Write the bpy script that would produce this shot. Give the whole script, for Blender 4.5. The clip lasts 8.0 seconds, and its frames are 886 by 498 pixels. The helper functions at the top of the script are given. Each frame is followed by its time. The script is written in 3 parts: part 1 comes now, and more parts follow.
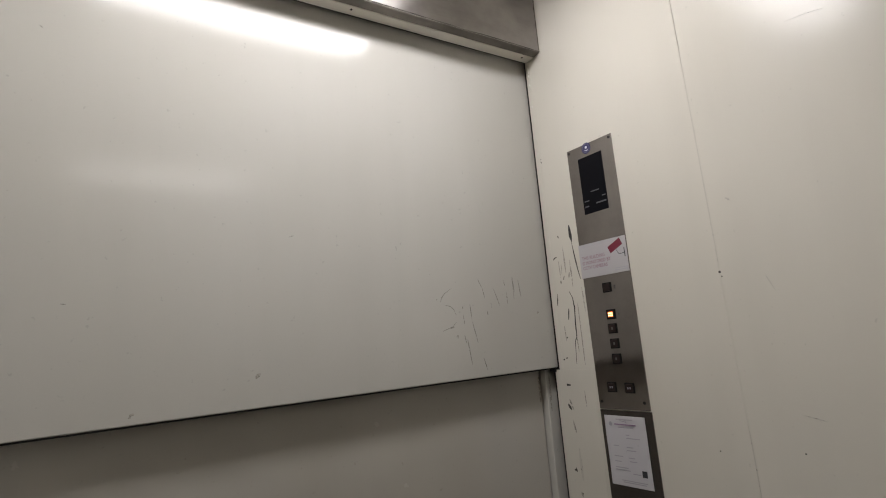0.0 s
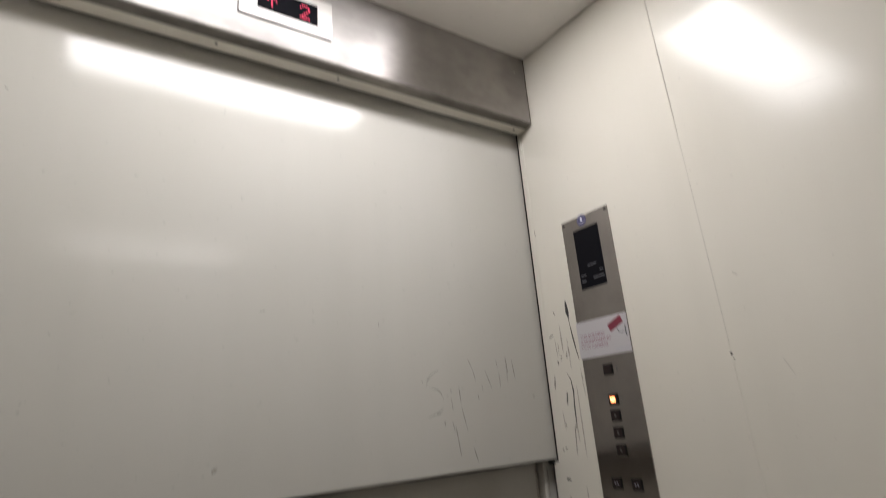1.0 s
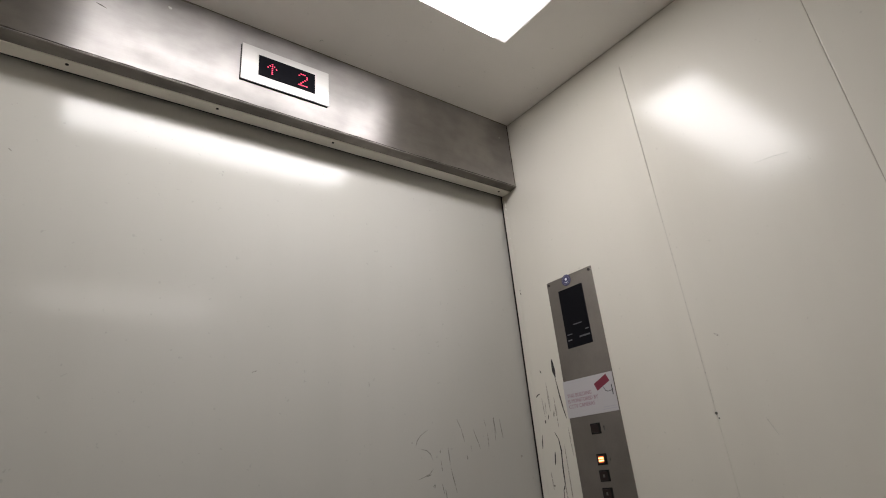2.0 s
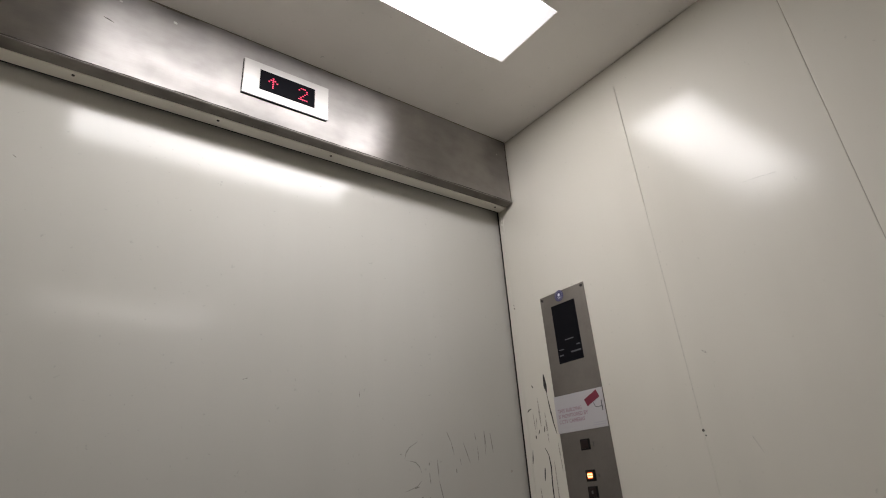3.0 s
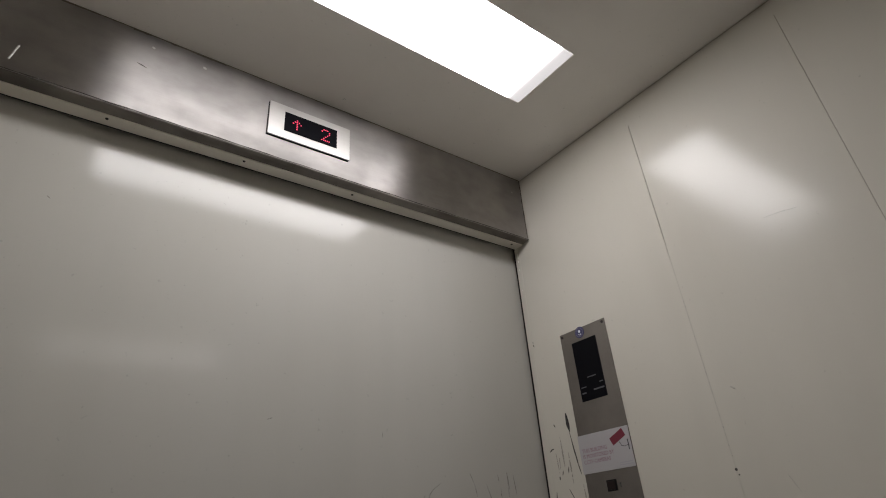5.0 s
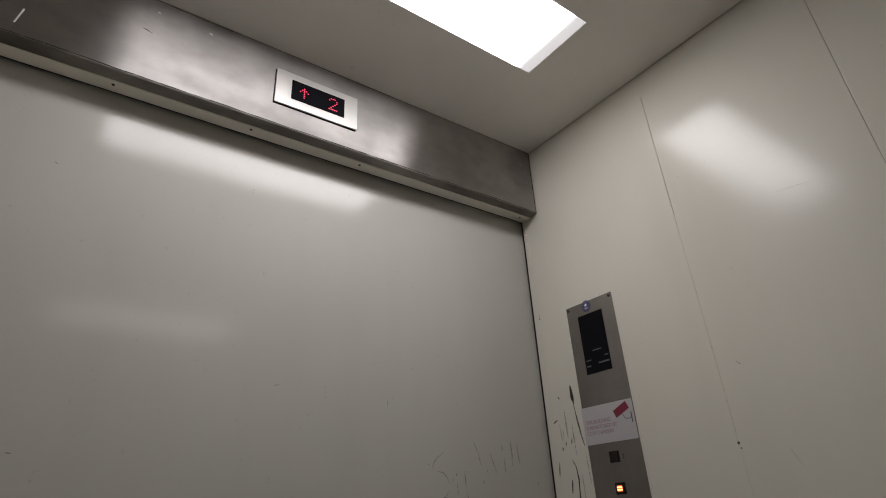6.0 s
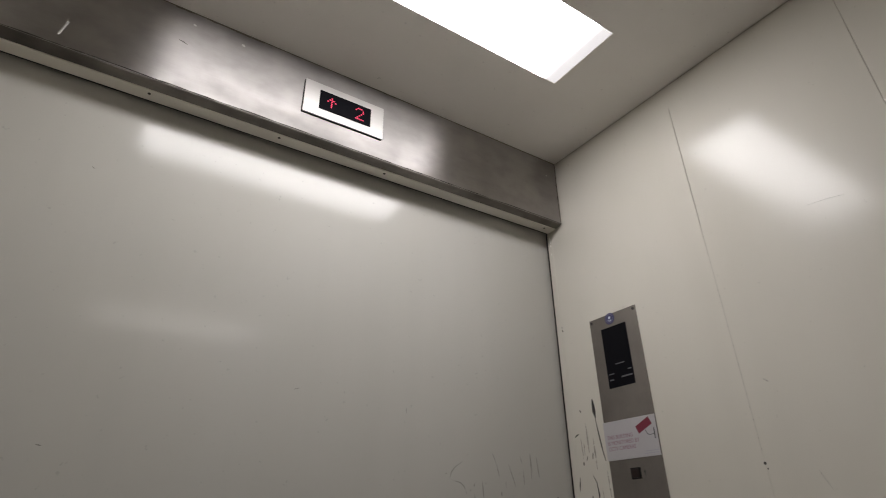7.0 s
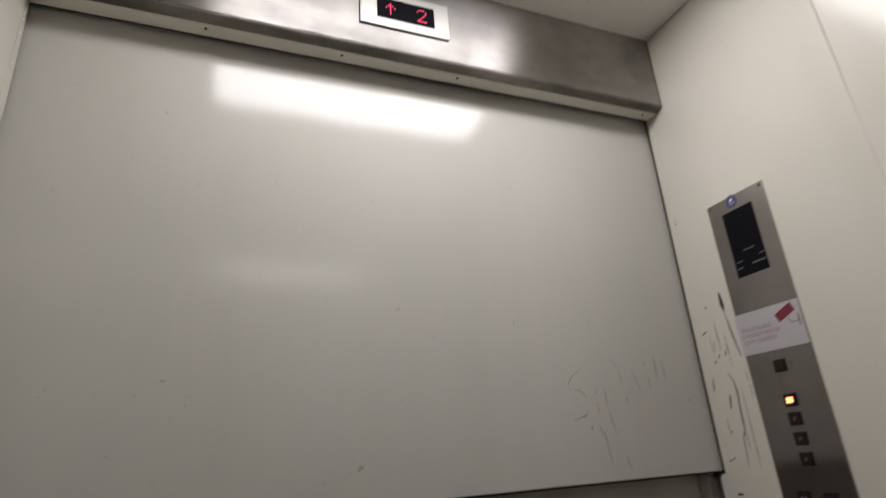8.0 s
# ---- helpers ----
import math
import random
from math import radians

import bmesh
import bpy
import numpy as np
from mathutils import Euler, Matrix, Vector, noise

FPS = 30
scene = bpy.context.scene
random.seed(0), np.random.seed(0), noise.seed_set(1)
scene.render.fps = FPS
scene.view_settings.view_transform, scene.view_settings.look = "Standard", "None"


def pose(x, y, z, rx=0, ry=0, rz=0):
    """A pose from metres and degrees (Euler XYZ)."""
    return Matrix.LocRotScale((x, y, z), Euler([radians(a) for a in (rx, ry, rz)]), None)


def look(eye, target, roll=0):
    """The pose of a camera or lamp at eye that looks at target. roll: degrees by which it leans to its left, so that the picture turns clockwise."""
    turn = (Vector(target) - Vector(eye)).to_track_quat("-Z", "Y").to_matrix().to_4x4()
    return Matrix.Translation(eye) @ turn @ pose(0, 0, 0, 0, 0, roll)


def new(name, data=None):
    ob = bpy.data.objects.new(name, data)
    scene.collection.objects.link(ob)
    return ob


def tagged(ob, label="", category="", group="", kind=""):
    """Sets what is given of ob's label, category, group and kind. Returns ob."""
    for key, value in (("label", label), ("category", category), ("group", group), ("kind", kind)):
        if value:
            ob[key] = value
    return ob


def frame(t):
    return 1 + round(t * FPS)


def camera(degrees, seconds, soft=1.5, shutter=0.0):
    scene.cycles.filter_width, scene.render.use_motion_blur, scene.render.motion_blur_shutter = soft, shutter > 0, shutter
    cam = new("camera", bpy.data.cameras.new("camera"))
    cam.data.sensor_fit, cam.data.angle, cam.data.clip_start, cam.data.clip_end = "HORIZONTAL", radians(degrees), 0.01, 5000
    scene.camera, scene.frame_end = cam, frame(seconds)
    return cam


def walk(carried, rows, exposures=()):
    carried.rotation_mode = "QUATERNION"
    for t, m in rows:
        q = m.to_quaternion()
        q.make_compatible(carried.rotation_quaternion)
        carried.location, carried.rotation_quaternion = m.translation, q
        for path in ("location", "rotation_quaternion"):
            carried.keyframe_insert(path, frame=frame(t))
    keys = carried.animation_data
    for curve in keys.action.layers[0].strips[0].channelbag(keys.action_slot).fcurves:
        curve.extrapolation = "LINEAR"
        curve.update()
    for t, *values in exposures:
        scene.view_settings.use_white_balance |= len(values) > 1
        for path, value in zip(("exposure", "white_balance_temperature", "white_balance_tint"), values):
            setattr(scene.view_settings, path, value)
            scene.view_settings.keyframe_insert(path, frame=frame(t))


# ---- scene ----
cam = camera(77.1, 8.0, soft=1.05, shutter=0.3)
PATH = [
    (0, (-1.384, -1.307, 1.173), (-0.27, 0.323, 1.489), -4.8),
    (0.2, (-1.392, -1.277, 1.179), (-0.266, 0.35, 1.476), -4.2),
    (0.5, (-1.384, -1.242, 1.157), (-0.19, 0.333, 1.465), -6.8),
    (0.8, (-1.335, -1.242, 1.17), (-0.173, 0.356, 1.485), -3.4),
    (1, (-1.296, -1.235, 1.191), (-0.193, 0.33, 1.77), -4.6),
    (1.2, (-1.358, -1.212, 1.197), (-0.281, 0.334, 1.87), -5.0),
    (1.5, (-1.349, -1.232, 1.197), (-0.304, 0.293, 1.961), -4.7),
    (1.7, (-1.353, -1.239, 1.205), (-0.227, 0.236, 1.952), -4.8),
    (2.8, (-1.359, -1.264, 1.192), (-0.184, 0.161, 1.96), -5.8),
    (3, (-1.339, -1.275, 1.183), (-0.211, 0.168, 1.987), -4.0),
    (3.5, (-1.345, -1.281, 1.171), (-0.229, 0.138, 2.032), -2.3),
    (4, (-1.351, -1.283, 1.173), (-0.177, 0.086, 2.038), -3.9),
    (4.5, (-1.368, -1.268, 1.171), (-0.254, 0.107, 2.103), -4.6),
    (4.7, (-1.382, -1.257, 1.179), (-0.279, 0.127, 2.109), -4.7),
    (5.8, (-1.392, -1.237, 1.181), (-0.316, 0.201, 2.062), -3.1),
    (6, (-1.378, -1.242, 1.173), (-0.291, 0.206, 2.023), -3.2),
    (6.5, (-1.371, -1.238, 1.17), (-0.289, 0.201, 2.04), -2.7),
    (7, (-1.361, -1.256, 1.163), (-0.371, 0.237, 2.053), -0.7),
    (7.5, (-1.362, -1.233, 1.156), (-0.502, 0.358, 2.01), -0.9),
    (7.8, (-1.34, -1.181, 1.163), (-0.511, 0.475, 1.918), -3.3),
    (8, (-1.3, -1.147, 1.134), (-0.569, 0.581, 1.829), -4.1),
]
walk(cam, [(t, look(eye, target, roll)) for t, eye, target, roll in PATH],
     exposures=[(0.0, 0.52), (0.8, 0.61), (1.1, 0.56), (1.5, 0.30), (1.8, 0.25), (2.8, 0.26), (3.0, 0.20), (3.5, 0.07), (4.0, -0.03), (4.5, -0.24), (4.8, -0.28), (5.8, -0.38), (6.0, -0.38), (6.5, -0.08), (7.2, -0.05), (7.5, -0.06), (7.8, 0.13), (8.0, 0.26)])

# ---- world: a closed lift car, no daylight ----
world = bpy.data.worlds.new("shaft_dark")
world.use_nodes = True
world.node_tree.nodes["Background"].inputs[0].default_value = (0.02, 0.02, 0.02, 1)
world.node_tree.nodes["Background"].inputs[1].default_value = 0.05
scene.world = world
LAMP = 16.5          # radiance of the ceiling light's diffuser
LAMP_RGB = (1.0, 0.967, 0.977)

# ---- plan (metres): right wall x = 0, header face y = 0, floor z = 0 ----
LEFT, BACK = -1.745, -1.495
HEADER_Z = 2.15
DOOR_Y = 0.094
CEIL = 2.418


# ---- materials ----
def mat(name, rgb, rough=0.4, metal=0.0):
    m = bpy.data.materials.new(name)
    m.use_nodes = True
    b = m.node_tree.nodes["Principled BSDF"]
    b.inputs["Base Color"].default_value = (*rgb, 1)
    b.inputs["Roughness"].default_value = rough
    b.inputs["Metallic"].default_value = metal
    return m, m.node_tree, b


def noise_tex(nt, scale, detail=4.0, stretch=(1, 1, 1)):
    tc = nt.nodes.new("ShaderNodeNewGeometry")
    mp = nt.nodes.new("ShaderNodeMapping")
    mp.inputs["Scale"].default_value = stretch
    n = nt.nodes.new("ShaderNodeTexNoise")
    n.inputs["Scale"].default_value = scale
    n.inputs["Detail"].default_value = detail
    nt.links.new(tc.outputs["Position"], mp.inputs["Vector"])
    nt.links.new(mp.outputs["Vector"], n.inputs["Vector"])
    return n.outputs["Fac"]


def ramp(nt, fac, stops):
    r = nt.nodes.new("ShaderNodeValToRGB")
    e = r.color_ramp.elements
    e[0].position, e[0].color = stops[0][0], (*stops[0][1], 1)
    e[1].position, e[1].color = stops[-1][0], (*stops[-1][1], 1)
    for p, c in stops[1:-1]:
        k = e.new(p)
        k.color = (*c, 1)
    nt.links.new(fac, r.inputs["Fac"])
    return r.outputs["Color"]


def mult(nt, a, b):
    m = nt.nodes.new("ShaderNodeMix")
    m.data_type, m.blend_type = "RGBA", "MULTIPLY"
    m.inputs["Factor"].default_value = 1.0
    nt.links.new(a, m.inputs["A"])
    nt.links.new(b, m.inputs["B"])
    return m.outputs["Result"]


def bump(nt, b, height, strength, distance):
    n = nt.nodes.new("ShaderNodeBump")
    n.inputs["Strength"].default_value = strength
    n.inputs["Distance"].default_value = distance
    nt.links.new(height, n.inputs["Height"])
    nt.links.new(n.outputs["Normal"], b.inputs["Normal"])


def grey(v):
    return (v, v, v)


def painted(name, rgb, rough, blotch=0.05, waves=0.0015, spec=0.5, peel=0.012):
    """Enamel paint on sheet steel: faint clouds of dirt, specks, slight waviness of the sheet."""
    m, nt, b = mat(name, rgb, rough)
    b.inputs["Specular IOR Level"].default_value = spec
    lo = tuple(c * (1 - blotch * k) for c, k in zip(rgb, (1.0, 1.1, 1.35)))
    cloud = ramp(nt, noise_tex(nt, 1.7, 2.0, (1, 1, 0.6)), [(0.25, lo), (0.75, rgb)])
    speck = ramp(nt, noise_tex(nt, 70.0, 2.0), [(0.22, grey(0.86)), (0.29, grey(1.0))])
    drip = ramp(nt, noise_tex(nt, 9.0, 3.0, (1, 1, 0.09)), [(0.30, grey(0.98)), (0.55, grey(1.0))])
    nt.links.new(mult(nt, mult(nt, cloud, speck), drip), b.inputs["Base Color"])
    rr = ramp(nt, noise_tex(nt, 5.0, 6.0), [(0.3, grey(rough * 0.9)), (0.7, grey(rough * 1.15))])
    nt.links.new(rr, b.inputs["Roughness"])
    mixh = nt.nodes.new("ShaderNodeMath")
    mixh.operation = "MULTIPLY_ADD"
    mixh.inputs[1].default_value = peel
    nt.links.new(noise_tex(nt, 900.0, 2.0), mixh.inputs[0])
    nt.links.new(noise_tex(nt, 3.1, 1.0), mixh.inputs[2])
    bump(nt, b, mixh.outputs[0], 1.0, waves)
    return m


def brushed(name, rgb, rough, aniso, stretch, dirt=0.12):
    """Brushed stainless steel with hairlines, smears and a vertical spread of reflections."""
    m, nt, b = mat(name, rgb, rough, 1.0)
    b.inputs["Anisotropic"].default_value = aniso
    tan = nt.nodes.new("ShaderNodeTangent")
    tan.direction_type, tan.axis = "RADIAL", "X" if stretch[0] < stretch[2] else "Z"
    nt.links.new(tan.outputs["Tangent"], b.inputs["Tangent"])
    hair = ramp(nt, noise_tex(nt, 420.0, 3.0, stretch), [(0.3, tuple(c * 0.96 for c in rgb)), (0.7, rgb)])
    smear = ramp(nt, noise_tex(nt, 4.5, 6.0), [(0.3, grey(1.0 - dirt)), (0.65, grey(1.0))])
    spots = ramp(nt, noise_tex(nt, 22.0, 6.0, (0.6, 1, 1)), [(0.28, grey(1.0 - dirt * 0.4)), (0.55, grey(1.0))])
    nt.links.new(mult(nt, mult(nt, hair, smear), spots), b.inputs["Base Color"])
    rr = ramp(nt, noise_tex(nt, 11.0, 6.0, (0.5, 1.0, 1.2)), [(0.32, grey(rough * 0.8)), (0.68, grey(rough * 1.2))])
    nt.links.new(rr, b.inputs["Roughness"])
    bump(nt, b, noise_tex(nt, 300.0, 2.0, stretch), 0.06, 0.0004)
    return m


WALL_PAINT = painted("cream_wall_enamel", (0.635, 0.610, 0.549), 0.19, 0.08, spec=0.36, peel=0.012)
DOOR_PAINT = painted("grey_white_door_enamel", (0.513, 0.503, 0.468), 0.13, 0.08, spec=0.30, peel=0.006)
CEIL_PAINT = painted("cream_ceiling_enamel", (0.88, 0.85, 0.81), 0.42, 0.04, 0.0008)
REAR_STEEL = brushed("dull_rear_steel", (0.50, 0.487, 0.465), 0.05, 0.0, (1, 1, 0.02), 0.1)
TRIM_PAINT = painted("cream_trim_enamel", (0.76, 0.73, 0.66), 0.4, 0.10)
HEADER_STEEL = brushed("brushed_steel_header", (0.46, 0.437, 0.42), 0.41, 0.93, (0.02, 1, 1), 0.33)
# lip colour holds grime and the shade of the downward face
LIP_STEEL = brushed("grimy_shaded_steel_lip", (0.27, 0.25, 0.225), 0.5, 0.3, (0.02, 1, 1), 0.6)
PANEL_STEEL = brushed("brushed_steel_panel", (0.345, 0.32, 0.31), 0.17, 0.0, (1, 1, 0.02), 0.22)
# panel steel made darker: the lower plate's dim reflection put into its colour
PLATE_STEEL = brushed("panel_steel_dim_reflection", (0.17, 0.155, 0.15), 0.22, 0.0, (1, 1, 0.02), 0.25)
ALU = brushed("satin_aluminium_bezel", (0.66, 0.645, 0.62), 0.42, 0.2, (0.02, 1, 1), 0.05)
BLACK_GLASS, _, gb = mat("black_acrylic", (0.006, 0.006, 0.008), 0.3)
gb.inputs["Specular IOR Level"].default_value = 0.05
BUTTON_BLACK, _, gb = mat("smoked_button_plastic", (0.020, 0.013, 0.012), 0.5)
gb.inputs["Specular IOR Level"].default_value = 0.2
BEZEL_BLACK, _, gb = mat("black_button_bezel", (0.008, 0.008, 0.008), 0.5)
gb.inputs["Specular IOR Level"].default_value = 0.15
RUBBER_AND_SHADE = mat("black_rubber_and_shade", (0.010, 0.009, 0.009), 0.75)[0]
SCREW_MAT = mat("dark_screw_steel", (0.035, 0.032, 0.03), 0.5, 0.6)[0]
GAP_DARK = mat("dark_gap_backing", (0.025, 0.022, 0.02), 0.8)[0]
PAPER = painted("white_paper", (0.54, 0.53, 0.56), 0.6, 0.04, 0.0003)
SIGN_CARD = painted("white_card", (0.43, 0.415, 0.43), 0.42, 0.03, 0.0003)
INK_RED = mat("faded_red_ink", (0.26, 0.14, 0.18), 0.6)[0]
INK_CRIMSON = mat("crimson_ink", (0.16, 0.013, 0.032), 0.5)[0]
INK_GREY = mat("grey_ink", (0.24, 0.23, 0.27), 0.6)[0]
INK_PALE = mat("pale_grey_ink", (0.36, 0.35, 0.39), 0.6)[0]
INK_MAUVE = mat("mauve_ink", (0.26, 0.17, 0.27), 0.6)[0]
INK_DARK = mat("black_ink", (0.03, 0.03, 0.035), 0.6)[0]
INK_WHITE = mat("dim_white_print", (0.075, 0.075, 0.085), 0.5)[0]
STICKER_BLUE = mat("blue_sticker_film", (0.035, 0.035, 0.11), 0.35)[0]
STICKER_WHITE = mat("white_sticker_film", (0.75, 0.77, 0.85), 0.35)[0]
ENGRAVE = mat("engraved_dark_fill", (0.08, 0.075, 0.07), 0.6)[0]
SCRATCH_BRIGHT = mat("bare_metal_scratch", (0.62, 0.61, 0.58), 0.4, 0.3)[0]
SEALANT = painted("dirty_sealant", (0.20, 0.18, 0.155), 0.7, 0.5)
GREY_FILLER = painted("grey_joint_filler", (0.45, 0.425, 0.375), 0.7, 0.4)
FLOOR_MAT = painted("worn_grey_vinyl", (0.10, 0.098, 0.094), 0.55, 0.3)
LAMP_TRAY = mat("grey_lamp_tray", (0.15, 0.145, 0.14), 0.7)[0]


def mark(name, rgb, cover, scale=160.0):
    """A worn mark: dark stain broken up by the paint that shows through it."""
    m, nt, b = mat(name, rgb, 0.6)
    clear = nt.nodes.new("ShaderNodeBsdfTransparent")
    mix = nt.nodes.new("ShaderNodeMixShader")
    f = ramp(nt, noise_tex(nt, scale, 3.0), [(0.60 - cover * 0.45, grey(0.0)), (0.80 - cover * 0.45, grey(1.0))])
    nt.links.new(f, mix.inputs[0])
    nt.links.new(clear.outputs[0], mix.inputs[1])
    nt.links.new(b.outputs[0], mix.inputs[2])
    nt.links.new(mix.outputs[0], nt.nodes["Material Output"].inputs["Surface"])
    return m


MARK_BLACK = mark("black_scuff", (0.015, 0.013, 0.012), 1.0)
MARK_DARK = mark("dark_scuff", (0.055, 0.048, 0.04), 0.80)
MARK_SOFT = mark("grey_smudge_and_shade", (0.38, 0.355, 0.31), 0.50, 120.0)
MARK_FAINT = mark("faint_rub", (0.50, 0.475, 0.42), 0.85, 120.0)
MARK_PEN = mark("thin_dark_scratch", (0.25, 0.235, 0.21), 0.52, 160.0)


def glow(name, rgb, strength):
    m, nt, b = mat(name, tuple(min(1, c) * 0.5 for c in rgb), 0.4)
    b.inputs["Emission Color"].default_value = (*rgb, 1)
    b.inputs["Emission Strength"].default_value = strength
    return m


DIFFUSER = glow("lit_diffuser", LAMP_RGB, LAMP)
DIM_END_GLOW = glow("dim_end_band_glow", LAMP_RGB, 0.80)
MID_END_GLOW = glow("mid_end_band_glow", LAMP_RGB, 1.5)
LED_RED = glow("red_led", (1.0, 0.07, 0.16), 1.0)
LIT_AMBER = glow("lit_amber_button", (1.0, 0.15, 0.03), 1.5)
LIT_CORE = glow("lit_button_legend", (1.0, 0.56, 0.22), 3.2)


# ---- building helpers ----
def bm_new():
    return bmesh.new()


def rbox(bm, u0, u1, v0, v1, n0, n1, bevel=0.0, seg=2):
    """A box with rounded edges, added to bm."""
    t = bmesh.new()
    bmesh.ops.create_cube(t, size=1.0)
    for v in t.verts:
        v.co = Vector(((u0 + u1) / 2 + v.co.x * (u1 - u0), (v0 + v1) / 2 + v.co.y * (v1 - v0),
                       (n0 + n1) / 2 + v.co.z * (n1 - n0)))
    if bevel > 0:
        bmesh.ops.bevel(t, geom=t.edges[:], offset=bevel, segments=seg, profile=0.5, affect="EDGES")
    return merge(bm, t)


def merge(bm, t):
    me = bpy.data.meshes.new("join")
    t.to_mesh(me)
    t.free()
    bm.from_mesh(me)
    bpy.data.meshes.remove(me)
    return bm


def disc(bm, u, v, n0, n1, r, seg=16):
    t = bmesh.new()
    bmesh.ops.create_cone(t, cap_ends=True, segments=seg, radius1=r, radius2=r * 0.86, depth=n1 - n0)
    for w in t.verts:
        w.co += Vector((u, v, (n0 + n1) / 2))
    return merge(bm, t)


def stroke(bm, pts, width, n=0.0004, taper=True, lift=0.0):
    """A thin raised ribbon along a line of (u, v) points; it narrows to its ends."""
    pts = [Vector((p[0], p[1])) for p in pts]
    fine = []
    for a, b in zip(pts, pts[1:]):
        for k in range(4):
            fine.append(a.lerp(b, k / 4))
    fine.append(pts[-1])
    rows = []
    n += lift
    for i, p in enumerate(fine):
        d = (fine[min(i + 1, len(fine) - 1)] - fine[max(i - 1, 0)]).normalized()
        s = Vector((-d.y, d.x))
        f = i / (len(fine) - 1)
        w = width * 0.5 * ((0.35 + 0.65 * math.sin(math.pi * min(1, max(0, f)))) if taper else 1.0)
        w *= 0.8 + 0.4 * noise.noise(Vector((p.x * 60, p.y * 60, 3.0)))
        rows.append([bm.verts.new((*(p + s * w), n)), bm.verts.new((*p, n + 0.0005)), bm.verts.new((*(p - s * w), n))])
    for a, b in zip(rows, rows[1:]):
        for k in (0, 1):
            bm.faces.new((a[k], a[k + 1], b[k + 1], b[k]))
    return bm


def mesh_of(bm, name, material, smooth=False):
    bmesh.ops.recalc_face_normals(bm, faces=bm.faces[:])
    me = bpy.data.meshes.new(name)
    bm.to_mesh(me)
    bm.free()
    me.materials.append(material)
    if smooth:
        for p in me.polygons:
            p.use_smooth = True
    return me


def part(name, bm, material, parent, label="", smooth=False):
    ob = new(name, mesh_of(bm, name, material, smooth))
    ob.parent = parent
    if label:
        tagged(ob, label)
    return ob


def structure(name, bm, material, label, category, m=None):
    ob = new(name, mesh_of(bm, name, material))
    if m is not None:
        ob.matrix_world = m
    return tagged(ob, label, category, kind="structure")


def thing(name, m, label, category, kind="", group=""):
    ob = new(name)
    ob.empty_display_size = 0.05
    ob.matrix_world = m
    return tagged(ob, label, category, group, kind)


def right_wall(y=0.0, z=0.0, off=0.0):
    """Frame on the right wall: u along -y, v up, n into the car."""
    return Matrix(((0, 0, -1, -off), (-1, 0, 0, y), (0, 1, 0, z), (0, 0, 0, 1)))


def front_wall(y=0.0, x=0.0, z=0.0):
    """Frame on the front: u along x, v up, n into the car (-y)."""
    return Matrix(((1, 0, 0, x), (0, 0, -1, y), (0, 1, 0, z), (0, 0, 0, 1)))


def lettering(name, text, size, u, v, n, material, parent, align="LEFT", label="", squeeze=1.0):
    cu = bpy.data.curves.new(name, "FONT")
    cu.body, cu.size, cu.align_x, cu.extrude = text, size, align, 0.0002
    cu.resolution_u = 2
    tmp = new("tmp_text", cu)
    bpy.context.view_layer.update()
    me = bpy.data.meshes.new_from_object(tmp.evaluated_get(bpy.context.evaluated_depsgraph_get()))
    bpy.data.objects.remove(tmp)
    for w in me.vertices:
        w.co = Vector((u + w.co.x * squeeze, v + w.co.y, n + w.co.z))
    me.materials.clear()
    me.materials.append(material)
    ob = new(name, me)
    ob.parent = parent
    if label:
        tagged(ob, label)
    return ob


# ---- the car's shell ----
floor = structure("floor", rbox(bm_new(), LEFT - 0.1, 0.1, BACK - 0.1, 0.2, -0.06, 0.0), FLOOR_MAT,
                  "worn dark grey vinyl lift floor", "floor")

# right wall: steel panels with narrow joints on a backing sheet
wall_right = structure("wall_right", rbox(bm_new(), -0.2, 1.56, 0.0, 2.55, -0.07, -0.021), GAP_DARK,
                       "cream enamelled steel lift wall with vertical joints", "wall", right_wall())
SEAMS = (0.519, 1.004)
edges = (-0.081,) + SEAMS + (1.494,)


def lean(bm):
    """The joints stand a little out of plumb."""
    for v in bm.verts:
        if any(abs(v.co.x - k) < 0.01 for k in SEAMS):
            v.co.x += 0.023 * (1.60 - v.co.y)
    return bm


for a, b in zip(edges, edges[1:]):
    part("wall_panel", lean(rbox(bm_new(), a + 0.0006, b - 0.0006, 0.002, 2.52, -0.02, 0.0, 0.0012)), WALL_PAINT, wall_right)
for s0, top, filler in zip(SEAMS, (1.90, 2.5), (WALL_PAINT, GREY_FILLER)):
    part("joint_filler", lean(rbox(bm_new(), s0 - 0.0008, s0 + 0.0008, 0.0, top, -0.012, -0.0009)), filler, wall_right)

for s0, low in zip(SEAMS, (2.335, 2.365)):
    part("joint_filler", lean(rbox(bm_new(), s0 - 0.0022, s0 + 0.0022, low, 2.5, -0.012, 0.0003)), WALL_PAINT, wall_right)
# ragged grey line where the right wall meets the ceiling
t = bm_new()
for u in np.linspace(0.0, 1.44, 34):
    stroke(t, [(u, CEIL - 0.0006 - random.uniform(0, 0.0008)), (u + 0.046, CEIL - 0.0006 - random.uniform(0, 0.0008))], random.uniform(0.0010, 0.0030), 0.0006, False)
part("ceiling_edge_bead", t, GREY_FILLER, wall_right, "thin grey line along the joint under the ceiling")

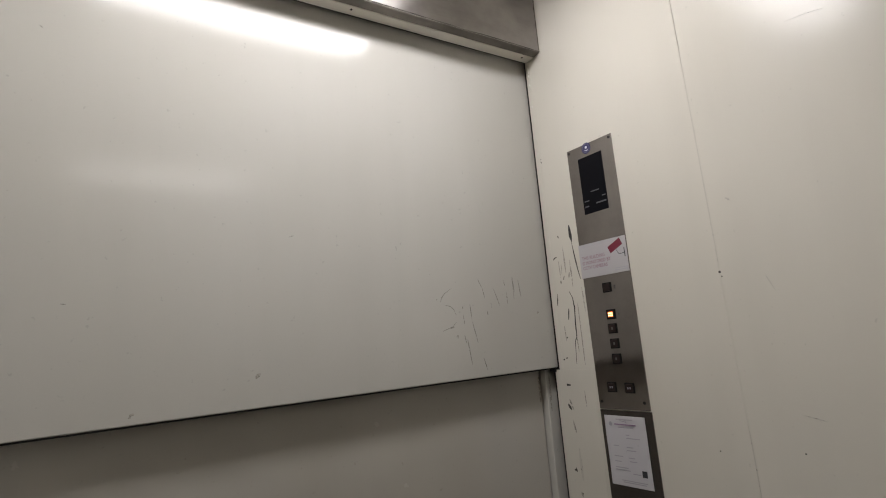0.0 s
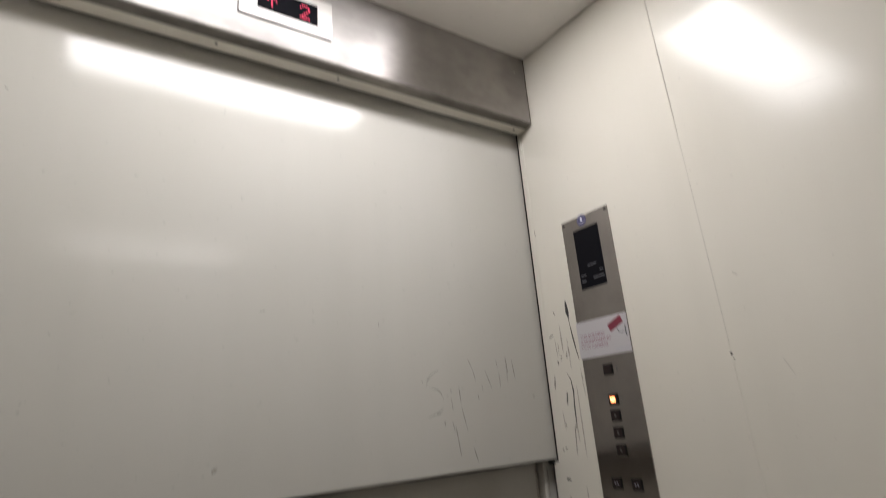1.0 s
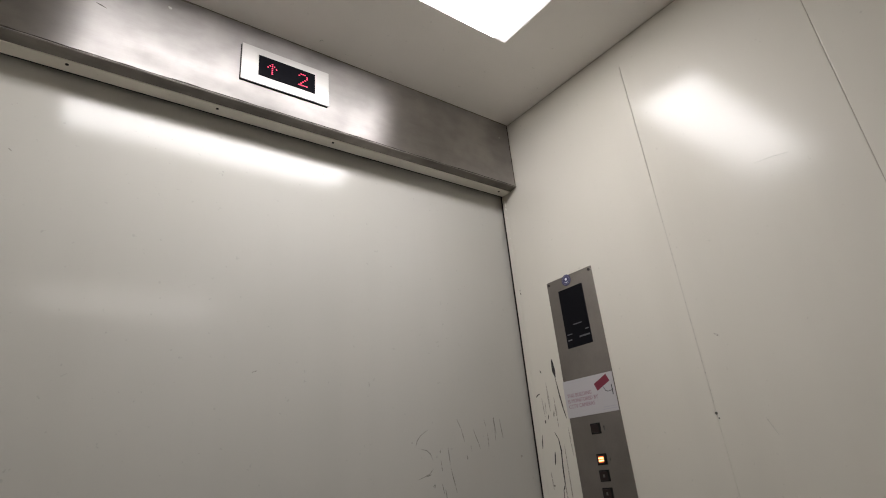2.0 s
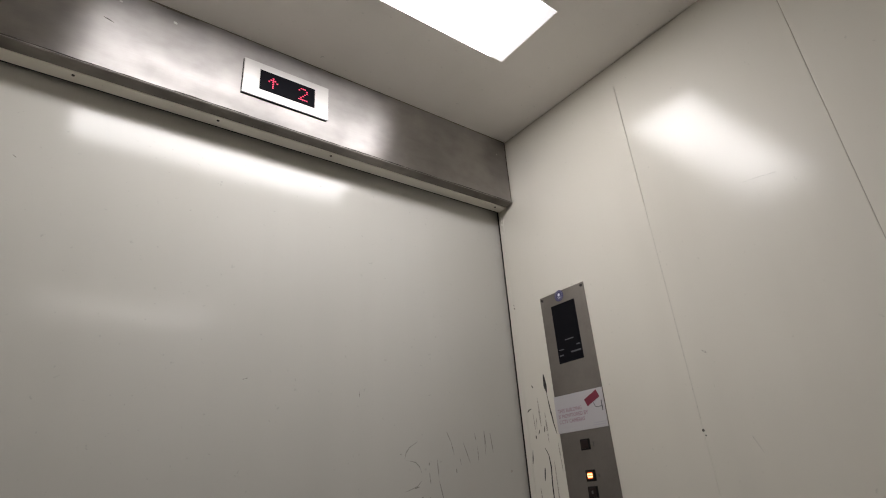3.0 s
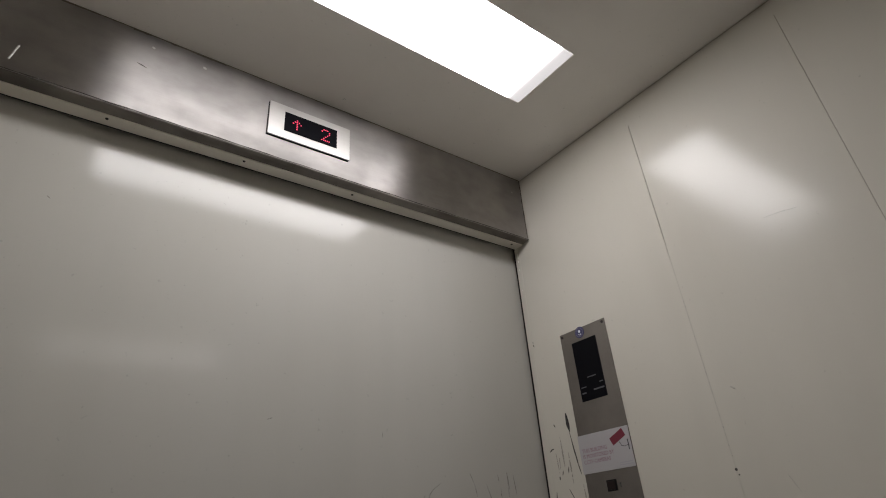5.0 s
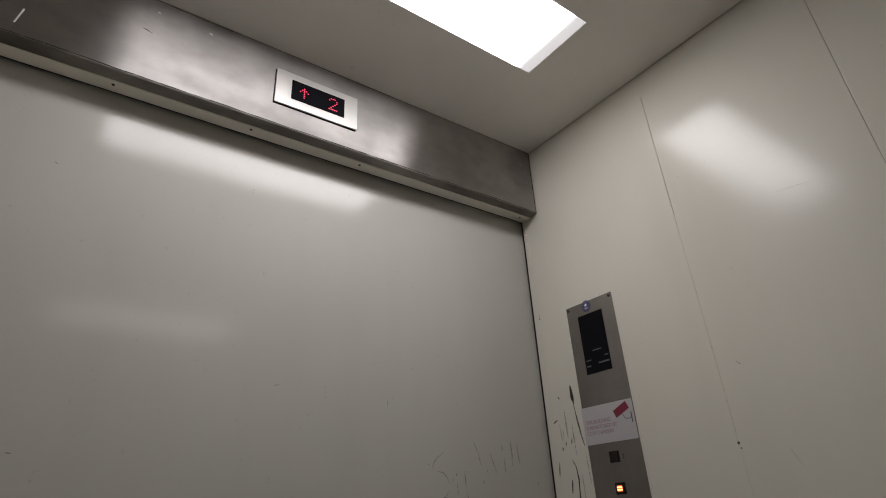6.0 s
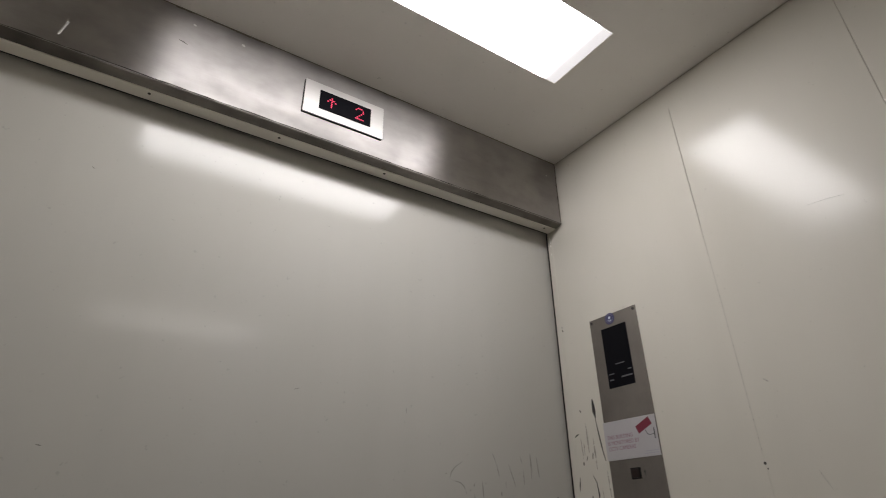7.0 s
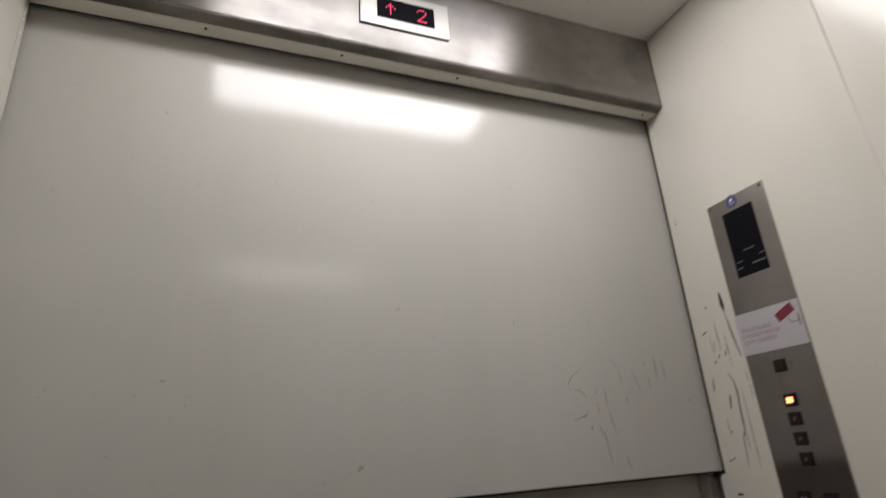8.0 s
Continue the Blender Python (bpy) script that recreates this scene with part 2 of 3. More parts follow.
# left wall and rear wall
wall_left = structure("wall_left", rbox(bm_new(), -1.56, 0.2, 0.0, 2.55, -0.07, -0.021), GAP_DARK,
                      "cream enamelled steel lift wall", "wall",
                      Matrix(((0, 0, 1, LEFT), (1, 0, 0, 0), (0, 1, 0, 0), (0, 0, 0, 1))))
ledges = (-1.494, -0.988, -0.523, 0.086)
for a, b in zip(ledges, ledges[1:]):
    part("wall_panel", rbox(bm_new(), a + 0.0006, b - 0.0006, 0.002, 2.52, -0.02, 0.0, 0.0012), WALL_PAINT, wall_left)
wall_back = structure("wall_back", rbox(bm_new(), LEFT - 0.02, 0.02, BACK - 0.07, BACK - 0.021, 0.0, 2.55), GAP_DARK,
                      "dull grey steel rear lift wall", "wall")
redges = (LEFT + 0.001, LEFT + 0.59, LEFT + 1.18, -0.001)
for a, b in zip(redges, redges[1:]):
    part("wall_panel", rbox(bm_new(), a + 0.0006, b - 0.0006, BACK - 0.02, BACK, 0.002, 2.52, 0.0012), REAR_STEEL, wall_back)

# ceiling: a slab with the light's opening cut through
LX0, LX1, LY0, LY1 = -1.420, -0.312, -0.568, -0.328
bm = bm_new()
xs, ys = (LEFT + 0.004, LX0, LX1, -0.003), (BACK - 0.05, LY0, LY1, 0.02)
for i in range(3):
    for j in range(3):
        if i == 1 and j == 1:
            continue
        c = [(xs[i], ys[j]), (xs[i + 1], ys[j]), (xs[i + 1], ys[j + 1]), (xs[i], ys[j + 1])]
        bm.faces.new([bm.verts.new((x, y, CEIL)) for x, y in c])
bmesh.ops.remove_doubles(bm, verts=bm.verts[:], dist=0.0005)
top = bmesh.ops.extrude_face_region(bm, geom=bm.faces[:])
for v in [g for g in top["geom"] if isinstance(g, bmesh.types.BMVert)]:
    v.co.z += 0.02
ceiling = structure("ceiling", bm, CEIL_PAINT, "cream painted sheet steel lift ceiling", "ceiling")

t = bm_new()
for a, b, w in (((-0.797, 0.044), (-0.794, 0.054), 0.004), ((-0.794, 0.054), (-0.788, 0.050), 0.003)):
    stroke(t, [a, b], w, 0.0002)
part("paint_chip", t, SCRATCH_BRIGHT, ceiling, "tiny pale chip in the ceiling paint").matrix_local = Matrix(((1, 0, 0, 0), (0, -1, 0, 0), (0, 0, -1, CEIL - 0.0002), (0, 0, 0, 1)))

# unseen sheet, added to keep the open ceiling joint dark
structure("ceiling_void", rbox(bm_new(), LEFT - 0.05, 0.05, BACK - 0.06, 0.02, 2.49, 2.54), GAP_DARK, "unseen dark sheet added to keep the ceiling joint dark", "ceiling")

# ceiling light: tray above the ceiling, diffuser flush in the opening with a thin dark gap round it
light = thing("ceiling_light", Matrix.Translation(((LX0 + LX1) / 2, (LY0 + LY1) / 2, CEIL)),
              "rectangular ceiling light with a lit white diffuser", "ceiling light")
hw, hd = (LX1 - LX0) / 2, (LY1 - LY0) / 2
part("tray", rbox(bm_new(), -hw + 0.0005, hw - 0.0005, -hd + 0.0005, hd - 0.0005, 0.006, 0.050), LAMP_TRAY, light, "grey lamp tray")
part("diffuser", rbox(bm_new(), -hw + 0.050, hw - 0.050, -hd + 0.0025, hd - 0.0025, -0.0005, 0.0058), DIFFUSER, light, "glowing white diffuser sheet")
# added glow strips stand for the pale lit side of the light's recess
for s0 in (-1, 1):
    for u0, u1, m in ((0.0490, 0.0385, MID_END_GLOW), (0.0385, 0.0025, DIM_END_GLOW)):
        part("end_band_glow", rbox(bm_new(), *sorted((s0 * (hw - u0), s0 * (hw - u1))), -hd + 0.0025, hd - 0.0025, -0.0005, 0.0058), m, light, "dim glowing strip added for the pale band at the light's end")

# ---- header over the door ----
header = thing("door_header", front_wall(0.0, 0.0, HEADER_Z), "scuffed brushed steel header above the lift door", "door header", "structure")
FASCIA_RISE = 0.003      # the fascia hangs a little higher towards the left wall


def rise(bm):
    for v in bm.verts:
        if v.co.y < 0.1:
            v.co.y += FASCIA_RISE * max(0.0, -v.co.x)
    return bm


part("fascia", rise(rbox(bm_new(), LEFT + 0.002, -0.002, 0.0025, 0.36, -0.024, 0.0, 0.0018, 2)), HEADER_STEEL, header)
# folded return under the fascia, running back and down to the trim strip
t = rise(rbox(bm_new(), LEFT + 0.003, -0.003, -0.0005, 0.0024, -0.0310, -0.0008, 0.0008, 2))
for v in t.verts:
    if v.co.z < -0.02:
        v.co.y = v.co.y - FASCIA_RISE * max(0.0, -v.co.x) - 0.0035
part("underside_lip", t, LIP_STEEL, header, "grimy steel return edge, darkened for its shaded underside")
soffit = part("soffit_trim", rbox(bm_new(), LEFT + 0.003, -0.003, -0.0060, 0.02, -0.0740, -0.0314, 0.0018), TRIM_PAINT, header, "cream painted trim strip with screws")
# black strip added as the shadow line between trim and door
part("shadow_gap_strip", rbox(bm_new(), LEFT + 0.003, -0.003, -0.0050, 0.02, -0.0795, -0.0746, 0.0006, 1), RUBBER_AND_SHADE, header, "thin black strip painting the shadow gap behind the trim")
# near-black box stands in for the unlit space over the leaves
part("head_cavity", rbox(bm_new(), LEFT + 0.001, -0.001, 0.10, 0.36, -0.14, -0.026), GAP_DARK, header, "near-black box added for the unlit space above the leaves")
for i in (0, 2, 3, 4, 5):
    t = bmesh.new()
    disc(t, -0.047 - 0.333 * i, 0.046, 0.0, 0.0016, 0.0042, 12)
    part("screw", t, SCREW_MAT, soffit)
for ob in soffit.children:
    ob.matrix_local = Matrix(((1, 0, 0, 0), (0, 0, -1, -0.0055), (0, -1, 0, 0.0), (0, 0, 0, 1)))
t = bm_new()
for u0 in np.linspace(LEFT + 0.02, -0.05, 44):
    du, z0 = 0.042, CEIL - HEADER_Z
    stroke(t, [(u0, z0 + random.uniform(-0.0012, 0.0005)), (u0 + du, z0 + random.uniform(-0.0012, 0.0005))],
           random.uniform(0.003, 0.008) * (1.8 if u0 < -1.05 else 1.0), 0.0006, False)
part("ceiling_edge_bead", t, SEALANT, header, "dirty brown sealant bead")
t = bm_new()
stroke(t, [(-1.585, 0.0371), (-1.576, 0.0825)], 0.0055, 0.0004, False)
for u, v, l in ((-1.196, 0.2267, 0.010), (-1.324, 0.2279, 0.008), (-0.0562, 0.1989, 0.006)):
    stroke(t, [(u, v), (u + l * 0.9, v - l * 0.5)], 0.008, 0.0004)
part("scratch_marks", t, SCRATCH_BRIGHT, header, "pale scratches through the steel finish")
t = bm_new()
for i in range(44):
    u = LEFT + 0.03 + i * 0.039
    e = 0.0030 - FASCIA_RISE * u
    stroke(t, [(u, e + random.uniform(0, 0.003)), (u + random.uniform(0.05, 0.11), e - 0.0005 + random.uniform(0, 0.002))], random.uniform(0.002, 0.005), 0.0004)
for k in range(9):
    v = 0.008 + k * 0.029
    stroke(t, [(-0.0045 - random.uniform(0, 0.002), v), (-0.0045 - random.uniform(0, 0.002), v + 0.034)], random.uniform(0.003, 0.007), 0.0004)
stroke(t, [(-1.348, 0.158), (-1.336, 0.155), (-1.325, 0.151)], 0.003, 0.0004)
part("edge_grime", t, MARK_DARK, header, "dark grime along the lower and side edges")

# ---- door: two sliding leaves, the upper one nearer ----
door = thing("lift_door", front_wall(DOOR_Y, 0.0, 0.0), "closed grey-white two-leaf lift door with scratches", "lift door")
t = bm_new()
rbox(t, LEFT - 0.012, 0.0080, 1.0435, 2.23, -0.028, 0.0, 0.003, 3)
part("upper_leaf", t, DOOR_PAINT, door, "grey-white enamelled upper leaf")
LOWER_PAINT = painted("dirty_door_enamel", (0.50, 0.485, 0.45), 0.24, 0.22)
lower = part("lower_leaf", rbox(bm_new(), LEFT - 0.008, -0.032, 0.003, 1.30, -0.080, -0.054, 0.003), LOWER_PAINT, door, "grey-white enamelled lower leaf set behind")
part("edge_channel", rbox(bm_new(), -0.026, 0.019, 0.003, 1.30, -0.080, -0.031, 0.003), DOOR_PAINT, door, "folded steel edge of the lower leaf")
# thin black strip marks the lower edge of the upper leaf
part("bottom_edge_strip", rbox(bm_new(), LEFT - 0.010, -0.010, 1.0395, 1.0433, -0.026, -0.003, 0.0008, 1), RUBBER_AND_SHADE, door, "thin black strip along the upper leaf's lower edge")
part("corner_bumper", rbox(bm_new(), -0.008, 0.009, 1.029, 1.045, -0.026, -0.001, 0.002), RUBBER_AND_SHADE, door, "black rubber corner bumper")
# another near-black box, for the unlit space behind the door gaps
part("shaft_cavity", rbox(bm_new(), LEFT - 0.019, 0.019, 0.0, 2.5, -0.16, -0.088), GAP_DARK, door, "near-black box added for the unlit space behind the leaves")
t = bm_new()
stroke(t, [(-0.409, 1.321), (-0.436, 1.306), (-0.448, 1.292), (-0.453, 1.277)], 0.0028)
stroke(t, [(-0.448, 1.273), (-0.418, 1.267), (-0.406, 1.257), (-0.398, 1.239)], 0.0028)
stroke(t, [(-0.4, 1.218), (-0.414, 1.205), (-0.456, 1.192)], 0.0028)
for a, b in (
        ((-0.303, 1.348), (-0.291, 1.323)),
        ((-0.289, 1.32), (-0.281, 1.285)),
        ((-0.371, 1.266), (-0.372, 1.257)),
        ((-0.372, 1.239), (-0.369, 1.209)),
        ((-0.343, 1.271), (-0.34, 1.226)),
        ((-0.339, 1.216), (-0.324, 1.151)),
        ((-0.397, 1.181), (-0.399, 1.168)),
        ((-0.373, 1.177), (-0.368, 1.152)),
        ((-0.244, 1.319), (-0.222, 1.26)),
        ((-0.259, 1.273), (-0.257, 1.256)),
        ((-0.276, 1.246), (-0.275, 1.235)),
        ((-0.198, 1.346), (-0.194, 1.326)),
        ((-0.19, 1.306), (-0.189, 1.267)),
        ((-0.16, 1.35), (-0.159, 1.283)),
        ((-0.135, 1.345), (-0.128, 1.289)),
        ((-0.467, 1.288), (-0.463, 1.289)),
        ((-0.363, 1.163), (-0.353, 1.086)),
        ((-0.307, 1.102), (-0.296, 1.064)),
        ((-0.424, 1.2), (-0.407, 1.204)),
        ((-0.159, 1.353), (-0.155, 1.301)),
):
    stroke(t, [a, b], random.uniform(0.0026, 0.0042))
for a, b in (((-0.9101, 1.466), (-0.8961, 1.471)), ((-0.5926, 1.451), (-0.5918, 1.436)), ((-1.399, 1.309), (-1.389, 1.307)), ((-1.449, 1.925), (-1.442, 1.92))):
    stroke(t, [a, b], 0.0024)
part("pen_scratches", t, MARK_PEN, door, "thin dark illegible scratched marks")
t = bm_new()
for u, v, r in ((-1, 1.119, 0.008), (-1.269, 1.063, 0.007), (-0.0598, 1.232, 0.005), (-0.4012, 1.174, 0.005)):
    stroke(t, [(u - r * 0.6, v - r * 0.6), (u, v + r * 0.2), (u + r * 0.8, v + r * 0.7)], r * 1.5)
# these two strokes paint the shadow notch at the top of the edge channel
stroke(t, [(-0.038, 1.03), (-0.040, 0.93)], 0.014, -0.0535)
stroke(t, [(-0.012, 1.02), (-0.014, 0.90)], 0.010, -0.0305)
part("scuff_spots_and_notch_shade", t, MARK_SOFT, door, "grey scuff spots and a painted shadow notch by the edge channel")

# ---- right wall: marks between door and panel, and on the panels ----
t = bm_new()
stroke(t, [(0.036, 1.511), (0.037, 1.493), (0.038, 1.475), (0.041, 1.453)], 0.016)
stroke(t, [(0.003, 1.292), (0.015, 1.271), (0.019, 1.237), (0.015, 1.189), (0.014, 1.142), (0.005, 1.127), (-0, 1.055)], 0.006)
stroke(t, [(-0.007, 1.236), (-0.013, 1.199)], 0.008)
stroke(t, [(-0.054, 0.987), (-0.037, 0.986)], 0.009, 0.0019, False)
part("black_gouges", t, MARK_BLACK, wall_right, "black gouges in the cream paint")
t = bm_new()
for pts, w in (
        ([(0.039, 1.456), (0.046, 1.402), (0.053, 1.358), (0.06, 1.327)], 0.007),
        ([(-0.021, 1.486), (-0.015, 1.476)], 0.006),
        ([(-0.053, 1.406), (-0.044, 1.412), (-0.034, 1.414)], 0.006),
        ([(0.014, 1.355), (0.01, 1.337)], 0.005),
        ([(-0.028, 1.332), (-0.028, 1.321)], 0.006),
        ([(-0.05, 1.289), (-0.056, 1.249)], 0.0055),
        ([(-0.01, 1.347), (-0.015, 1.333)], 0.005),
        ([(-0.028, 1.144), (-0.029, 1.138)], 0.006),
        ([(-0.058, 1.068), (-0.05, 1.07)], 0.007),
        ([(-0.045, 1.073), (-0.037, 1.075)], 0.007),
        ([(-0.0605, 1.764), (-0.0527, 1.754)], 0.006),
        ([(-0.0585, 1.771), (-0.0546, 1.768)], 0.005),
):
    stroke(t, pts, w)
for pts, w in (
        ([(-0.058, 0.925), (-0.044, 0.906)], 0.012),
        ([(-0.055, 0.724), (-0.052, 0.71)], 0.008),
        ([(-0.039, 0.648), (-0.038, 0.643)], 0.007),
):
    stroke(t, pts, w, 0.0019)
for u, v, r in ((0.5257, 1.282, 0.0036), (0.5296, 1.27, 0.002), (0.579, 1.46, 0.002), (0.6563, 0.8491, 0.002), (0.4524, 0.832, 0.002), (-0.0591, 0.7155, 0.004)):
    disc(t, u, v, 0.0, 0.0007 if v > 0.75 else 0.0022, r, 9)
part("dark_marks", t, MARK_DARK, wall_right, "small dark chips and scuffs")
t = bm_new()
for pts, w in (([(0.0213, 1.395), (0.0232, 1.304)], 0.007), ([(-0.0029, 1.445), (-0.001, 1.355)], 0.008),
               ([(0.0345, 1.254), (0.0358, 1.051)], 0.006), ([(0.0134, 1.163), (0.0164, 1.092)], 0.006),
               ([(-0.030, 1.400), (-0.026, 1.340)], 0.005), ([(-0.018, 1.390), (-0.020, 1.350)], 0.004),
               ([(0.060, 1.300), (0.064, 1.220)], 0.006), ([(-0.036, 1.180), (-0.033, 1.130)], 0.005)):
    stroke(t, pts, w)
for pts, w in (([(-0.0494, 0.9399), (-0.036, 0.9074)], 0.011), ([(-0.0445, 0.8739), (-0.0352, 0.8333)], 0.009),
               ([(-0.0433, 0.6503), (-0.0365, 0.635)], 0.008), ([(0.0207, 0.9702), (0.0219, 0.9195)], 0.005)):
    stroke(t, pts, w, 0.0019)
part("grey_smudges", t, MARK_SOFT, wall_right, "faint grey smudges on cream paint")
part("corner_overlap", rbox(bm_new(), -0.101, 0.0655, 0.002, 1.036, 0.0004, 0.0016, 0.0004, 1), WALL_PAINT, wall_right, "cream painted cover strip beside the door")
t = bm_new()
for pts, w in ((((0.6365, 1.259), (0.6535, 1.219)), 0.004), (((0.7791, 1.839), (0.8235, 1.835), (0.8589, 1.828)), 0.0018), (((0.663, 0.9355), (0.7148, 0.9232)), 0.004),
               (((0.5123, 1.907), (0.5165, 1.724), (0.5193, 1.603), (0.5228, 1.45), (0.5261, 1.308)), 0.004),
               (((0.5358, 0.8883), (0.5393, 0.7342)), 0.004), (((0.5709, 1.467), (0.584, 1.456)), 0.005), (((0.8989, 1.043), (0.9807, 1.041)), 0.006)):
    stroke(t, pts, w)
stroke(t, [(-0.032, 0.7876), (-0.0297, 0.6858)], 0.012, 0.0019)
part("faint_rubs", t, MARK_FAINT, wall_right, "faint rubbed lines on cream paint")

# narrow cover strips beside the door, with chipped paint at their tops
CHIP = mat("chipped_white_primer", (0.74, 0.72, 0.67), 0.5)[0]
for wall, sgn in ((wall_right, -1), (wall_left, 1)):
    a, b = sorted((sgn * 0.0805, sgn * 0.058))
    part("jamb_strip", rbox(bm_new(), a, b, 1.038, 2.146, 0.0002, 0.0014, 0.0005, 1), WALL_PAINT, wall, "narrow cream cover strip beside the door")
    t = bm_new()
    for v0, v1, w in ((2.10, 2.125, 0.010), (2.085, 2.096, 0.007), (2.05, 2.06, 0.004), (1.97, 1.975, 0.003)):
        stroke(t, [(sgn * 0.066, v0), (sgn * 0.069, v1)], w, 0.0016)
    part("paint_chips", t, CHIP, wall, "pale chips in the paint")

# ---- floor indicator on the header ----
ind = thing("floor_indicator", front_wall(0.0, -0.8778, 2.2850), "satin aluminium floor indicator with red digits", "floor indicator")
t = bm_new()
rbox(t, -0.129, 0.127, -0.0595, 0.0595, 0.0035, 0.0075, 0.001)
part("bezel", t, ALU, ind, "satin aluminium bezel plate")
# black backing, offset to show at the bezel's left and bottom
part("black_backing", rbox(bm_new(), -0.1305, 0.124, -0.0612, 0.056, 0.0, 0.0035), RUBBER_AND_SHADE, ind, "black backing showing past the bezel's left and lower edges")
part("display_window", rbox(bm_new(), -0.083, 0.083, -0.0325, 0.0365, 0.0076, 0.0088, 0.0006, 1), BLACK_GLASS, ind, "black display window")
ARROW = ("..#..", ".###.", "#.#.#", "..#..", "..#..", "..#..")
TWO = (".###.", "#...#", "....#", "...#.", "..#..", ".#...", "#####")
for nm, pat, cu, lab in (("arrow_led", ARROW, -0.0450, "red dot-matrix up arrow"), ("digit_led", TWO, 0.0455, "red dot-matrix digit two")):
    t = bm_new()
    p = 0.0065
    for r, row in enumerate(pat):
        for c, ch in enumerate(row):
            if ch == "#":
                disc(t, cu + (c - 2) * p * 0.92, (len(pat) / 2 - 0.5 - r) * p + 0.001, 0.0088, 0.0094, 0.0023, 8)
    part(nm, t, LED_RED, ind, lab)

# ---- control panel on the right wall ----
cop = thing("lift_control_panel", right_wall(-0.1687, 1.0) @ pose(0, 0, 0, 0, 0, 0.54), "tall brushed steel lift control panel with square buttons", "control panel")
part("faceplate", rbox(bm_new(), -0.0915, 0.0925, -0.081, 0.755, 0.0, 0.004, 0.0012), PANEL_STEEL, cop, "brushed steel faceplate")
part("lower_plate", rbox(bm_new(), -0.0915, 0.0945, -0.350, -0.084, 0.0, 0.004, 0.0005), PLATE_STEEL, cop, "steel lower plate, colour darkened for its dim reflection")
scr = part("screen", rbox(bm_new(), -0.0485, 0.0485, 0.527, 0.7135, 0.0035, 0.0052, 0.0006, 1), BLACK_GLASS, cop, "black display screen, dark")
for u0, u1, v, h in ((-0.012, 0.022, 0.594, 0.003), (-0.042, -0.022, 0.567, 0.003), (-0.042, -0.026, 0.549, 0.004), (0.004, 0.044, 0.552, 0.0045), (0.030, 0.044, 0.571, 0.003)):
    part("print_bar", rbox(bm_new(), u0, u1, v, v + h, 0.0052, 0.0056), INK_WHITE, scr)
for u, v in ((-0.083, 0.745), (0.083, 0.745), (-0.080, -0.059), (0.076, -0.059)):
    t = bm_new()
    disc(t, u, v, 0.004, 0.0056, 0.0048, 14)
    part("screw", t, SCREW_MAT, cop)


def button(u, v, lit=False, legend="bars"):
    t = bm_new()
    rbox(t, u - 0.0165, u + 0.0165, v - 0.0150, v + 0.0150, 0.004, 0.0062, 0.0009)
    b = part("button", t, BEZEL_BLACK, cop, "square button with an amber lamp lit" if lit else "square black push button")
    part("cap", rbox(bm_new(), u - 0.0128, u + 0.0128, v - 0.0115, v + 0.0115, 0.0062, 0.0078, 0.0012), BUTTON_BLACK, b)
    if lit:
        part("lamp_patch", rbox(bm_new(), u - 0.0086, u + 0.0086, v - 0.0076, v + 0.0076, 0.0078, 0.0081, 0.0001, 1), LIT_AMBER, b, "glowing amber patch")
        for k in (-0.0032, 0.0032):
            part("lit_bar", rbox(bm_new(), u - 0.0085, u + 0.0085, v + k - 0.0017, v + k + 0.0017, 0.0081, 0.0085), LIT_CORE, b)
    elif legend == "arrows":
        for s in (-1, 1):
            part("legend", rbox(bm_new(), u + s * 0.004 - 0.0022, u + s * 0.004 + 0.0022, v - 0.003, v + 0.003, 0.0078, 0.0081), INK_GREY, b)
    elif legend == "bars":
        part("legend", rbox(bm_new(), u - 0.003, u + 0.003, v - 0.004, v + 0.004, 0.0078, 0.0081), ENGRAVE, b)
    return b


button(-0.001, 0.286, legend="")
button(0.001, 0.203, lit=True)
for v in (0.160, 0.1145, 0.069):
    button(0.0, v)
button(-0.0335, -0.0155, legend="arrows")
button(0.0320, -0.0175, legend="arrows")
t = bm_new()
rbox(t, 0.0270, 0.0300, 0.278, 0.291, 0.004, 0.0044)
rbox(t, 0.0250, 0.0320, 0.287, 0.2895, 0.004, 0.0044)
part("engraved_symbol", t, ENGRAVE, cop, "small engraved symbol beside the button")
part("engraved_mark", rbox(bm_new(), 0.0275, 0.0305, 0.198, 0.205, 0.004, 0.0044), ENGRAVE, cop)

# round sticker at the panel's top
sticker = thing("round_sticker", right_wall(-0.153, 1.740, 0.004), "small round blue and white sticker on steel", "sticker")
t = bm_new()
disc(t, 0, 0, 0.0, 0.0006, 0.0185, 24)
part("disc", t, STICKER_BLUE, sticker, "blue film disc")
t = bm_new()
disc(t, 0.0, 0.003, 0.0006, 0.0010, 0.0046, 16)
stroke(t, [(-0.007, -0.004), (0.0, -0.009), (0.008, -0.005)], 0.003, 0.0007)
part("emblem", t, STICKER_WHITE, sticker, "white round emblem")
t = bm_new()
for k in range(14):
    a = k * math.tau / 14
    rbox(t, 0.0138 * math.cos(a) - 0.0013, 0.0138 * math.cos(a) + 0.0013, 0.0138 * math.sin(a) - 0.0013, 0.0138 * math.sin(a) + 0.0013, 0.0006, 0.0009)
part("edge_print", t, INK_GREY, sticker)

# camera notice across the panel
sign = thing("camera_sign", right_wall(-0.1642, 1.379, 0.004) @ pose(0, 0, 0, 0, 0, 0.3), "white card sign with a red camera and faded red words", "sign")
part("card", rbox(bm_new(), -0.093, 0.093, -0.054, 0.054, 0.0004, 0.0016, 0.0004, 1), SIGN_CARD, sign)
